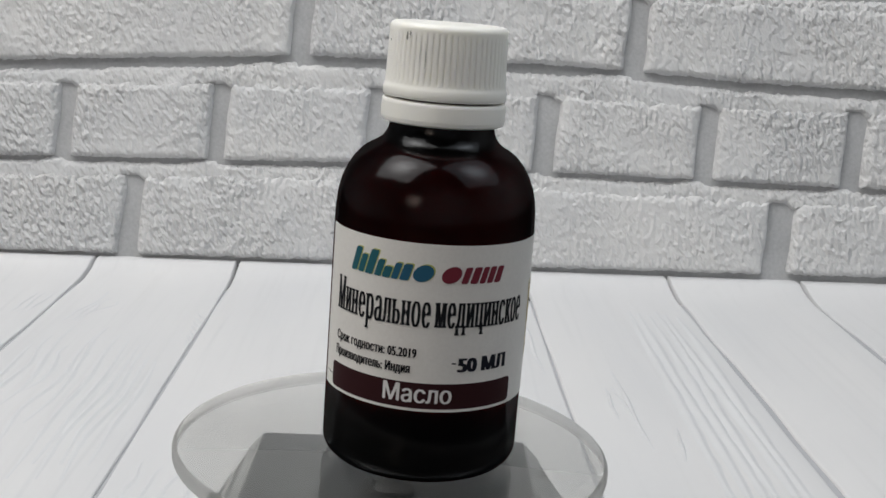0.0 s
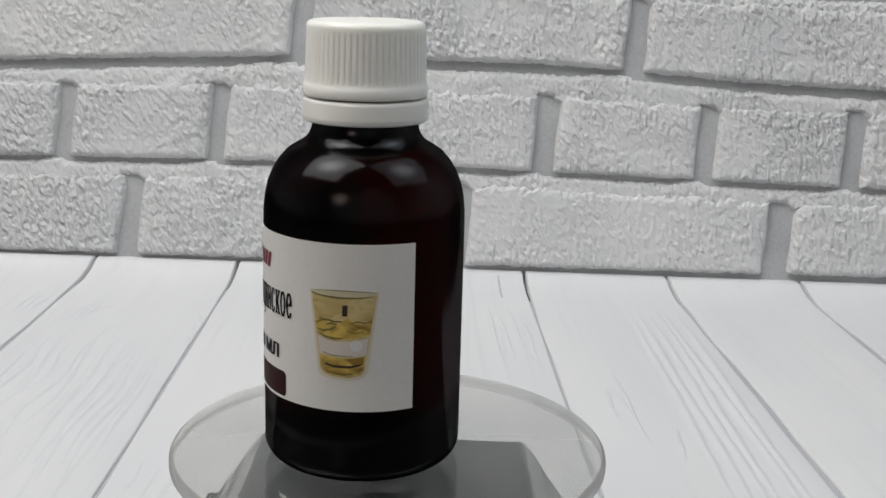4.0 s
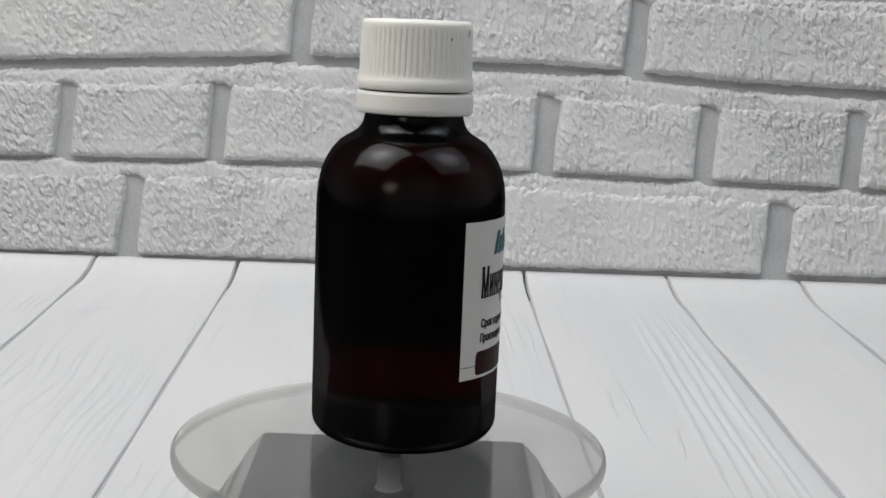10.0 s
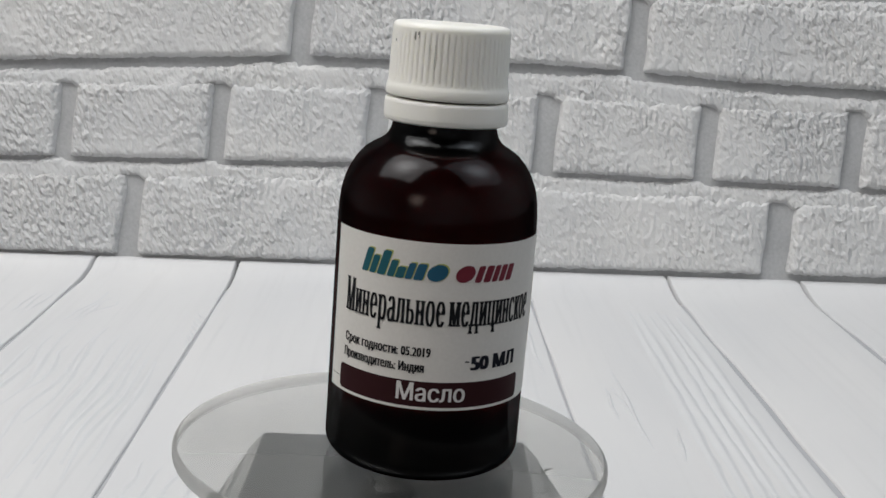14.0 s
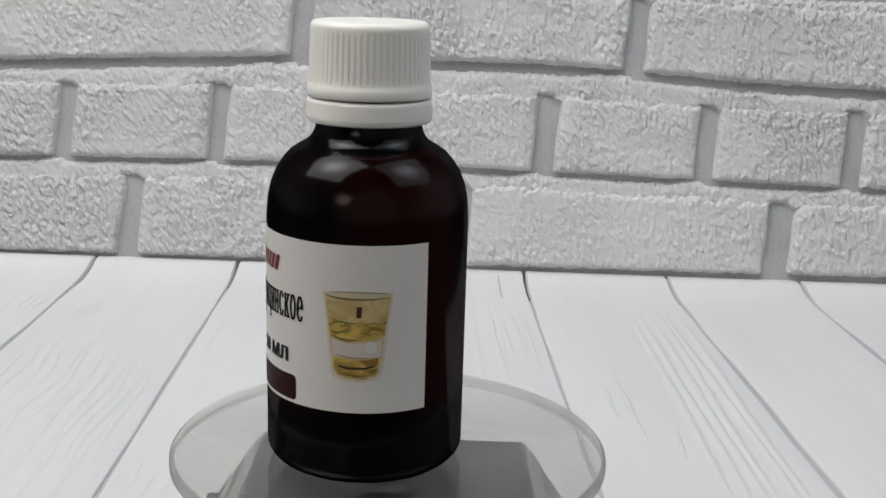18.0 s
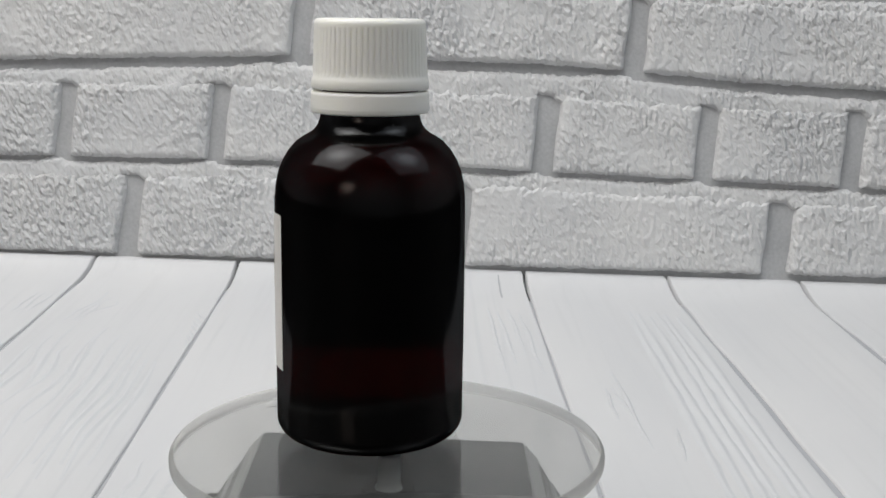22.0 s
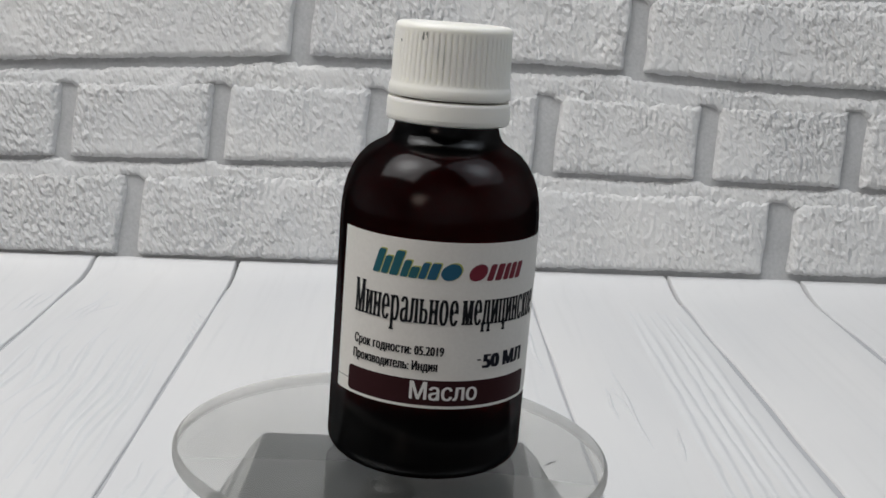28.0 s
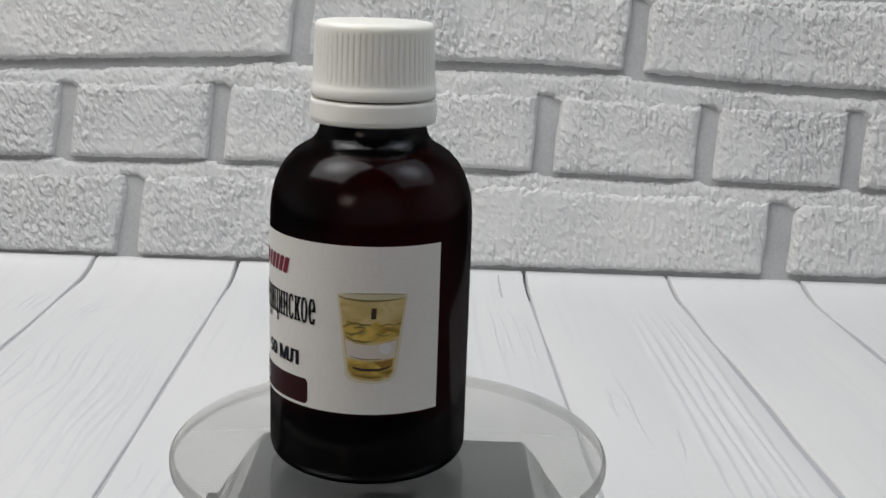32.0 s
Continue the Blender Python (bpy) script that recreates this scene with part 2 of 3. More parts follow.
# ---- the room, plain and dim ----
def room():
    def slab(name, x0, x1, y0, y1, z0, z1, mat=ROOM):
        bm = bmesh.new()
        box(bm, x0, x1, y0, y1, z0, z1)
        ob = part(name, bm, mat, None)
        tagged(ob, "plain dim grey painted room surface", "room", kind="structure")
    slab("wall_south", -1.6, 1.6, -1.72, -1.60, -0.03, 2.4)
    slab("wall_north", -1.6, 1.6, 1.60, 1.72, -0.03, 2.4)
    slab("wall_east", 1.60, 1.72, -1.72, 1.72, -0.03, 2.4)
    slab("wall_west", -1.72, -1.60, -1.72, 1.72, -0.03, 2.4)
    slab("ceiling", -1.72, 1.72, -1.72, 1.72, 2.4, 2.5)
    slab("ground", -1.72, 1.72, -1.72, 1.72, -0.06, -0.0022, TABLETOP)


room()


# ---- the plank floor, which sweeps up a little at its back edge ----
COVE, BEND, BACK = 0.258, 0.2895, 0.2965


def rise(y):
    return 0.0 if y < COVE else 0.0043 * ((min(y, BEND) - COVE) / (BEND - COVE)) ** 2.4


def plank_floor():
    lines = [-0.1990, -0.1359, -0.0733, -0.0095, 0.0548, 0.1196, 0.1795, 0.2420]
    gaps = [0.0008, 0.0016, 0.0009, 0.0006, 0.0012, 0.0020, 0.0022, 0.0008]
    ys = [0.046, 0.0485, 0.052] + [0.058 + 0.0125 * k for k in range(16)] + [COVE + (BACK - COVE) * k / 16 for k in range(17)]
    def gape(k, y):
        """Two of the joints open a little towards the wall."""
        return 0.0004 * min(1.0, max(0.0, (y - 0.235) / 0.05)) if k in (2, 4) else 0.0

    bed = []
    for y in ys:
        deep = 0.0008 + 0.0050 * min(1.0, max(0.0, (y - 0.262) / 0.016))
        bed += [(-0.1990, y, rise(y) - deep), (0.2420, y, rise(y) - deep)]
    me = grid_mesh("floor", bed, len(ys), 2)
    me.materials.append(GROOVE)
    floor = tagged(new("floor", me), "white painted plank floor with thin dark joints", "floor", kind="structure")
    for k in range(len(lines) - 1):
        x0, x1 = lines[k] + gaps[k] / 2, lines[k + 1] - gaps[k + 1] / 2
        cross = [(x0, -0.0062), (x0 + 0.00005, -0.0005), (x0 + 0.0003, -0.00008), (x0 + 0.0008, 0.0)]
        cross += [(x0 + (x1 - x0) * f, 0.0) for f in (0.25, 0.5, 0.75)] + [(x0 + x1 - x, z) for x, z in reversed(cross)]
        verts = []
        for y in ys:
            for x, z in cross:
                wave = 0.0
                if abs(x - x0) < 0.001:
                    wave = gape(k, y) + gaps[k] * (0.55 * noise.noise((1.3, y * 22, k * 7.3)) - 0.1) + 0.00012 * noise.noise((y * 140, 0.0, k))
                elif abs(x - x1) < 0.001:
                    wave = -gape(k + 1, y) + gaps[k + 1] * (0.55 * noise.noise((4.1, y * 22, k * 7.3)) + 0.1) + 0.00012 * noise.noise((y * 140, 5.0, k))
                verts.append((x + wave, y, rise(y) + z))
        me = grid_mesh("plank", verts, len(ys), len(cross))
        end = bmesh.new()
        end.from_mesh(me)
        end.verts.ensure_lookup_table()
        end.faces.new([end.verts[j] for j in range(len(cross))])
        end.to_mesh(me)
        end.free()
        me.materials.append(PLANK)
        new("plank", me).parent = floor
    # grain that stands out on some planks, in thin grey lines
    rng = random.Random(5)

    def grain(lines, width, steep=0.34, paint=None):
        bm = bmesh.new()
        for k, pts in enumerate(lines):
            last = None
            for n, (x, y) in enumerate(pts):
                full = math.sin(math.pi * (n + 0.5) / len(pts))
                w = width * (0.35 + 0.65 * full) * rng.uniform(0.75, 1.2) / 2
                up = steep * w * (0.25 + 0.75 * full)
                row = [bm.verts.new((x + f * w, y, rise(y) + 0.00002 + up * h)) for f, h in ((-1.0, 0.0), (-0.6, 0.2), (-0.3, 0.75), (0.0, 1.0), (0.3, 0.75), (0.6, 0.2), (1.0, 0.0))]
                if last:
                    for i in range(6):
                        bm.faces.new((last[i], last[i + 1], row[i + 1], row[i]))
                last = row
        bmesh.ops.recalc_face_normals(bm, faces=bm.faces)
        part("wood_grain", bm, paint or GRAIN, floor, "raised painted wood grain lines", smooth=True)

    def line(x0, y0, x1, y1, wobble, steps=26):
        ph = rng.uniform(0, 6)
        return [(x0 + (x1 - x0) * f + wobble * noise.noise((ph, f * 2.6, 0.3)), y0 + (y1 - y0) * f) for f in [k / steps for k in range(steps + 1)]]

    grain([line(0.0945 + 0.0036 * k, 0.247 - 0.003 * (k % 3), 0.0885 + 0.0044 * k, 0.045, 0.0016) for k in range(6)], 0.0046, 0.44)
    grain([line(0.0735, 0.166, 0.0745, 0.094, 0.0012), line(0.0716, 0.150, 0.0738, 0.117, 0.001), line(0.0858, 0.113, 0.0822, 0.086, 0.0008), line(0.069, 0.147, 0.0685, 0.118, 0.0008)], 0.0015, 0.75)
    grain([line(0.036 + 0.0042 * k, 0.245 - 0.006 * (k % 2), 0.0365 + 0.0045 * k, 0.160 + 0.01 * (k % 3), 0.0014) for k in range(4)], 0.0020, 0.5)
    grain([line(-0.1255 + 0.0040 * k, 0.175 + 0.012 * (k % 3), -0.1265 + 0.0042 * k, 0.085 + 0.014 * (k % 4), 0.0045) for k in range(6)], 0.0026)
    grain([line(-0.0985 + 0.0034 * k, 0.190 - 0.006 * k, -0.0990 + 0.0036 * k, 0.060 + 0.01 * (k % 2), 0.0030) for k in range(6)], 0.0026)
    grain([line(-0.1195 + 0.0020 * k, 0.250 - 0.005 * k, -0.1270 + 0.0026 * k, 0.205, 0.0045, 18) for k in range(4)], 0.0018)
    grain([line(-0.146 + 0.003 * k, 0.245, -0.149 + 0.003 * k, 0.215, 0.002, 14) for k in range(3)], 0.0018)
    grain([line(-0.0785 + 0.0004 * k, 0.222 - 0.006 * k, -0.0742, 0.213 - 0.006 * k, 0.0003, 6) for k in range(7)], 0.0013)
    grain([line(-0.066 + 0.005 * k, 0.075 - 0.004 * (k % 2), -0.067 + 0.005 * k, 0.045, 0.0015, 12) for k in range(4)], 0.0018)
    grain([line(0.0428, 0.288, 0.0430, 0.262, 0.0003, 8)], 0.0010, 0.1, GROOVE)
    return floor


plank_floor()


# ---- the white brick wall behind, leaning back a little ----
LEAN = 10.0


def course(points):
    xs, vs = zip(*points)
    return lambda u: float(np.interp(u, xs, vs)) * 0.001


BOTTOM_1 = course([(-180, 0.4), (-120, 0.6), (20, 1.0), (165, 1.8), (220, 2.2)])
TOP_1 = course([(-180, 35.1), (-118, 36.2), (-50, 38.0), (28, 37.6), (120, 36.0), (174, 34.6), (220, 34.8)])
BOTTOM_2 = course([(-180, 42.6), (-86, 44.2), (-17, 45.2), (59, 44.3), (132, 43.4), (200, 42.2), (220, 42.0)])
TOP_2 = course([(-180, 75.3), (-149, 75.8), (-81, 78.2), (-9, 78.9), (66, 78.6), (138, 76.8), (220, 77.0)])
BOTTOM_3 = course([(-180, 84.5), (-51, 91.6), (60, 92.2), (98, 91.2), (150, 88.0), (214, 86.6)])
TOP_3 = course([(-180, 121.0), (0, 126.0), (104, 123.5), (214, 122.5)])
ROWS = [
    (BOTTOM_1, lambda u: TOP_1(u) + 0.0012, [(-202, -124.6), (-117.6, 21.5), (28.8, 164.8), (174.6, 245)]),
    (BOTTOM_2, lambda u: TOP_2(u) + 0.0012, [(-202, -153.7), (-148.4, -86.8), (-80.7, -17.2), (-8.9, 58.3), (66.9, 131.6), (139.0, 199.0), (206.2, 245)]),
    (BOTTOM_3, lambda u: TOP_3(u) + 0.0012, [(-202, -51.7), (-44.1, 97.8), (105.6, 245)]),
]


def under(top, spans):
    """The lower edge of a mortar bed: well into the bricks below it, but only down to the top of the joints between them."""
    joints = [(a[1] + b[0]) / 2 for a, b in zip(spans, spans[1:])]

    def low(u):
        away = min(abs(u - j) for j in joints)
        out = min(1.0, max(0.0, (away - 2.2) / 5.0))
        return top(u) - 0.0030 * out * out * (3 - 2 * out) - 0.0004
    return low


def over(bottom, spans, gap):
    """The upper edge of a mortar bed: short of the bricks above it, but squeezed up to them under their right ends."""
    def high(u):
        up = max((min(1.0, max(0.0, ((u - a) / (b - a) - 0.80) / 0.10)) * min(1.0, max(0.0, (b + 2.0 - u) / 2.0)) for a, b in spans if a < u < b + 2), default=0.0)
        return bottom(u) - gap + 0.0014 * up
    return high


BEDS = [
    (under(TOP_1, ROWS[0][2]), over(BOTTOM_2, ROWS[1][2], 0.0006)),
    (under(TOP_2, ROWS[1][2]), over(BOTTOM_3, ROWS[2][2], 0.0027)),
    (under(TOP_3, ROWS[2][2]), lambda u: TOP_3(u) + 0.0050),
]


def brick_mesh(u0, u1, lo, hi, seed, step, proud=1.0, calm=1.0):
    """One rough-faced brick, in the wall's own plane: x along, z up, -y out of the wall."""
    u0, u1 = u0 * 0.001, u1 * 0.001
    nu, nv = max(8, int((u1 - u0) / step)), max(8, int((hi(0) - lo(0) + 0.002) / step))
    verts = []
    for i in range(nu + 1):
        a = i / nu
        for j in range(nv + 1):
            b = j / nv
            u = u0 + (u1 - u0) * a
            slant = 0.08 * (b - 0.5) * 0.036 + 0.0010 * noise.noise((u * 8, b * 2.2, seed * 1.7))
            bottom, top = lo(u * 1000), hi(u * 1000)
            v = bottom + (top - bottom) * b
            p = Vector((u, v, seed * 0.37))
            ragged = (0.0007 * noise.noise(p * 150) + 0.0006 * noise.noise(p * 420) + 0.0005 * noise.noise(p * 760)) * calm
            ragged *= 1.0 - 0.8 * max(0.0, 1.0 - (u1 - u) / 0.005)
            du, dv, rc = min(u - u0, (u1 - u) * 0.75), min((v - bottom) * 1.8, (top - v) * 0.9), 0.0020
            d = rc - math.hypot(rc - du, rc - dv) if du < rc and dv < rc else min(du, dv)
            d += ragged * (0.6 if top - v < 0.003 else 1.0) * min(1.0, 4.0 * min(a, 1 - a, b, 1 - b) * 6)
            d = max(d, 0.0)
            ledge = min(1.0, max(0.0, (top - v + 2.0 * ragged) / 0.0035))
            ledge = ledge * ledge * (3 - 2 * ledge)
            lift = 0.0062 * (1 - math.exp(-d / 0.0010)) * proud * (0.72 + 0.28 * ledge)
            inside = min(1.0, d / 0.0015) * (1.0 - 0.7 * max(0.0, 1.0 - (u1 - u) / 0.004))
            lift += 0.0004 * max(0.0, 1.0 - abs(u1 - u - 0.0018) / 0.0016) * calm
            q = Vector((u * 1.0 + v * 0.48, v * 0.62 - u * 0.22, seed * 0.37))
            rough = 0.40 + 1.3 * max(0.0, noise.noise(p * 26) + 0.22) + 0.12 * math.sin(seed * 2.3)
            fleck = max(0.0, noise.noise(q * 470) - 0.04)
            grain = (rough * (fleck * 0.0008 + noise.noise(q * 400) * 0.00025) + noise.noise(q * 900) * 0.0002) * calm + noise.noise(p * 90) * 0.00035
            verts.append((u + slant + 0.4 * ragged, 0.0062 - lift - inside * grain, v + 0.85 * ragged))
    me = grid_mesh("brick", verts, nu + 1, nv + 1)
    me.flip_normals()
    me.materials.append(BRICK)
    return me


def brick_wall():
    nu, nv = 150, 80
    verts = []
    for i in range(nu + 1):
        for j in range(nv + 1):
            u, v = -0.202 + 0.447 * i / nu, -0.002 + 0.30 * j / nv
            verts.append((u, 0.0038 + 0.0005 * noise.noise((u * 120, v * 120, 3.1)), v))
    me = grid_mesh("wall_backdrop", verts, nu + 1, nv + 1)
    me.flip_normals()
    me.materials.append(MORTAR)
    wall = tagged(new("wall_backdrop", me), "white painted rough brick wall with grey mortar", "wall", kind="structure")
    wall.matrix_world = pose(0, 0.2925, 0.0052, -LEAN, 0, 0)
    back = bmesh.new()
    box(back, -0.202, 0.245, 0.0075, 0.016, -0.002, 0.298)
    part("backing", back, MORTAR, wall)
    seed = 1
    for lo, hi, spans in ROWS:
        for u0, u1 in spans:
            new("brick", brick_mesh(u0, u1, lo, hi, seed, 0.0005)).parent = wall
            seed += 1
    for lo, hi in BEDS:
        new("mortar_bed", brick_mesh(-202, 245, lo, hi, seed, 0.0005, 0.72, 0.55)).parent = wall
        seed += 1
    # the courses above the view, plainer
    base = 0.132
    for row in range(4):
        edges = ([-202, -150, -77, -4, 69, 142, 215] if row % 2 == 0 else [-202, -115, 31, 177]) + [252]
        for u0, u1 in zip(edges, edges[1:]):
            new("brick", brick_mesh(u0, u1 - 7, (lambda u, h=base: h), (lambda u, h=base: h + 0.0405), seed, 0.0022)).parent = wall
            seed += 1
        base += 0.0425
    return wall


brick_wall()

# ---- how the disc and what stands on it turn ----
PIVOT = 0.0246
OFFSET = 0.00673
FOOT = 0.0126
TIP = Euler((-0.013381, 0.0, 0.0)).to_matrix().to_4x4() @ Euler((0.0, 0.032598, 0.0)).to_matrix().to_4x4()


def turn(t):
    w = -0.441265 * t
    return 5.588090 + w + 0.014244 * math.sin(w) - 0.025180 * math.cos(w)


def carried_pose(t, x, z):
    """The pose, t seconds on, of a thing on the disc, x and z in the frame of the bottle's axis."""
    spin = Matrix.Rotation(turn(t), 4, "Z")
    return Matrix.Translation((0, 0, PIVOT)) @ spin @ Matrix.Translation((OFFSET, 0, 0)) @ TIP @ Matrix.Translation((x, 0, z))


# ---- the solar turntable ----
def tier(z0, half0, z1, half1, round_by=0.0016, n=4):
    """A square tier with rounded corners, from half a side's width half0 at z0 to half1 at z1."""
    bm = bmesh.new()
    rings = [[bm.verts.new((x, y, z)) for x, y in rounded(-h, h, -h, h, round_by, n)] for z, h in ((z0, half0), (z1, half1))]
    count = len(rings[0])
    for k in range(count):
        bm.faces.new((rings[0][k], rings[0][(k + 1) % count], rings[1][(k + 1) % count], rings[1][k]))
    bm.faces.new(rings[1])
    bm.faces.new(list(reversed(rings[0])))
    bmesh.ops.recalc_face_normals(bm, faces=bm.faces)
    bmesh.ops.rotate(bm, verts=bm.verts, matrix=Matrix.Rotation(radians(-1.0), 3, "Z"))
    return bm


def turntable():
    stand = tagged(new("solar_turntable"), "small solar display turntable with a frosted clear disc", "turntable")
    for sx in (-1, 1):
        for sy in (-1, 1):
            foot = bmesh.new()
            box(foot, sx * 0.0395 - 0.0048, sx * 0.0395 + 0.0048, sy * 0.0395 - 0.0048, sy * 0.0395 + 0.0048, -0.0022, 0.0052)
            bevelled(foot, 0.0008)
            part("foot", foot, RUBBER, stand, "black rubber foot")
    part("skirt", tier(0.0035, 0.0436, 0.0122, 0.0386), HOUSING, stand, "dark plastic skirt")
    part("bead", tier(0.0122, 0.0387, 0.0148, 0.0370), FRAME, stand, "light grey bead round the housing")
    part("housing", tier(0.0148, 0.0368, 0.0214, 0.0332), SHELL, stand, "grey plastic housing")
    part("frame", tier(0.0214, 0.0334, 0.0262, 0.0300), FRAME, stand, "light grey sloping frame round the cell")
    part("solar_cell", tier(0.0260, 0.0296, 0.0264, 0.0295, 0.0012), CELL, stand, "dark grey solar cell")
    flange = lathe([(0, 0.0262), (0.0054, 0.0262), (0.0054, 0.0268), (0.0050, 0.0271), (0, 0.0271)], 48)
    part("flange", flange, HOUSING, stand, "dark plastic flange")
    hub = lathe([(0, 0.0270), (0.0030, 0.0270), (0.0026, 0.0276), (0.0024, 0.0284), (0.0024, 0.0342), (0, 0.0342)], 48)
    part("spindle", hub, CLEAR, stand, "clear plastic spindle")
    r, h = 0.0434, 0.0030
    prof = [(0, -h), (r - 0.0008, -h)] + arc(r - 0.0008, -h + 0.0008, 0.0008, -90, 0, 4)[1:] + arc(r - 0.0012, -0.0012, 0.0012, 0, 90, 5) + [(0, 0)]
    disc = part("disc", lathe(prof, 160), ACRYLIC, stand, "round frosted clear acrylic disc")
    disc.data.materials.append(EDGE)
    disc.data.materials.append(UNDERSIDE)
    for poly in disc.data.polygons:
        poly.material_index = 1 if abs(poly.normal.z) < 0.97 else 0 if poly.normal.z > 0 else 2
        poly.use_smooth = abs(poly.normal.z) < 0.99
    for x, y, turned, length, width in ((0.0355, -0.0008, 62, 0.0034, 0.0006), (0.0352, 0.0010, 40, 0.0016, 0.0005), (0.0308, 0.0090, 75, 0.0030, 0.0007)):
        bm = bmesh.new()
        pts = [(length * (f - 0.5), 0.0002 * math.sin(9 * f + x * 900)) for f in (0, 0.2, 0.4, 0.6, 0.8, 1.0)]
        m = pose(x, y, 0.00003, 0, 0, turned)
        last = None
        for n, (px, py) in enumerate(pts):
            w = width / 2 * (0.3 + 0.7 * math.sin(math.pi * (n + 0.5) / 6))
            pair = (bm.verts.new(m @ Vector((px, py - w, 0))), bm.verts.new(m @ Vector((px, py + w, 0))))
            if last:
                bm.faces.new((last[0], pair[0], pair[1], last[1]))
            last = pair
        part("scuff", bm, SCUFF, disc, "small dark scuff")
    return stand, disc


STAND, DISC = turntable()

# ---- the bottle ----
R_LABEL = 0.0190
LABEL_START = radians(235.0)
LABEL_FOOT = 0.0277 - FOOT


def wrap(s, v, out):
    """A point of the label: s along it and v up it in millimetres, out metres above the paper."""
    a = LABEL_START + s * 0.001 / R_LABEL
    r = R_LABEL + out
    return (r * math.cos(a), r * math.sin(a), LABEL_FOOT + v * 0.001)


def wrapped(name, bm, mat, parent, out, label=""):
    """Bends a flat mesh, drawn in millimetres, onto the label."""
    xs = [v.co.x for v in bm.verts]
    x = math.floor(min(xs)) + 0.5
    while x < max(xs):
        bmesh.ops.bisect_plane(bm, geom=list(bm.verts) + list(bm.edges) + list(bm.faces), plane_co=(x, 0, 0), plane_no=(1, 0, 0))
        x += 0.5
    for v in bm.verts:
        v.co = wrap(v.co.x, v.co.y, out + 0.00001 * v.co.z)
    return part(name, bm, mat, parent, label)


def polygon(points):
    bm = bmesh.new()
    bm.faces.new([bm.verts.new((x, y, 0)) for x, y in points])
    return bm


def ellipse(cx, cy, rx, ry, n=28, a0=0, a1=360):
    return [(cx + rx * math.cos(radians(a0 + (a1 - a0) * k / n)), cy + ry * math.sin(radians(a0 + (a1 - a0) * k / n))) for k in range(n + (a1 - a0 < 360))]


def stroke(points, width):
    """A thin line of the given width along points."""
    bm = bmesh.new()
    last = None
    for k, (x, y) in enumerate(points):
        x0, y0 = points[max(k - 1, 0)]
        x1, y1 = points[min(k + 1, len(points) - 1)]
        dx, dy = x1 - x0, y1 - y0
        n = math.hypot(dx, dy) or 1
        w = width / 2 * (0.35 + 0.65 * math.sin(math.pi * (k + 0.5) / len(points)))
        pair = (bm.verts.new((x - dy / n * w, y + dx / n * w, 0)), bm.verts.new((x + dy / n * w, y - dx / n * w, 0)))
        if last:
            bm.faces.new((last[0], last[1], pair[1], pair[0]))
        last = pair
    return bm


def thinned(verts, edges, by):
    """Outlines with their level strokes made thinner: each point moves inwards, up or down only."""
    a = np.array([verts[i] for i, _ in edges])
    b = np.array([verts[k] for _, k in edges])

    def inside(x, y):
        c = (a[:, 1] > y) != (b[:, 1] > y)
        return np.sum(a[c, 0] + (y - a[c, 1]) / (b[c, 1] - a[c, 1]) * (b[c, 0] - a[c, 0]) > x) % 2

    lean = [[] for _ in verts]
    for (i, k), p, q in zip(edges, a, b):
        d = (q - p) / (np.hypot(*(q - p)) or 1)
        n = np.array((d[1], -d[0]))
        x, y = (p + q) / 2 + n * 0.002
        n = n if inside(x, y) else -n
        lean[i].append(n[1])
        lean[k].append(n[1])
    return [Vector((v.x, v.y + by * max(n, key=abs))) if n else v for v, n in zip(verts, lean)]


def type_mesh(words, thin=0.0, spaced=1.0):
    """Words in the built-in font as a flat mesh: outlines, triangulated, with what lies inside them kept."""
    curve = bpy.data.curves.new("type", "FONT")
    curve.body, curve.resolution_u, curve.fill_mode, curve.space_character = words, 3, "NONE", spaced
    ob = new("type", curve)
    bpy.context.view_layer.update()
    me = bpy.data.meshes.new_from_object(ob.evaluated_get(bpy.context.evaluated_depsgraph_get()))
    bpy.data.objects.remove(ob)
    bpy.data.curves.remove(curve)
    verts = [v.co.to_2d() for v in me.vertices]
    edges = [tuple(e.vertices) for e in me.edges]
    if thin:
        verts = thinned(verts, edges, thin)
        verts = [Vector((v.x, (v.y - thin) * 0.729 / (0.729 - 2 * thin))) for v in verts]
    bpy.data.meshes.remove(me)
    points, _, faces, *_ = delaunay_2d_cdt(verts, edges, [], 0, 1e-6)
    a = np.array([verts[i] for i, _ in edges])
    b = np.array([verts[k] for _, k in edges])
    bm = bmesh.new()
    made = [bm.verts.new((x, y, 0)) for x, y in points]
    for f in faces:
        x, y = np.mean([points[i] for i in f], axis=0)
        crossing = (a[:, 1] > y) != (b[:, 1] > y)
        at = a[crossing, 0] + (y - a[crossing, 1]) / (b[crossing, 1] - a[crossing, 1]) * (b[crossing, 0] - a[crossing, 0])
        if np.sum(at > x) % 2:
            bm.faces.new([made[i] for i in f])
    bmesh.ops.delete(bm, geom=[v for v in bm.verts if not v.link_faces], context="VERTS")
    return bm


def bmesh_twin(bm, shift, layer):
    """A copy of flat type, moved along the line and some layers up, to make it bold."""
    me = bpy.data.meshes.new("twin")
    copy = bm.copy()
    for v in copy.verts:
        v.co.x += shift
        v.co.z = layer
    copy.to_mesh(me)
    copy.free()
    return me


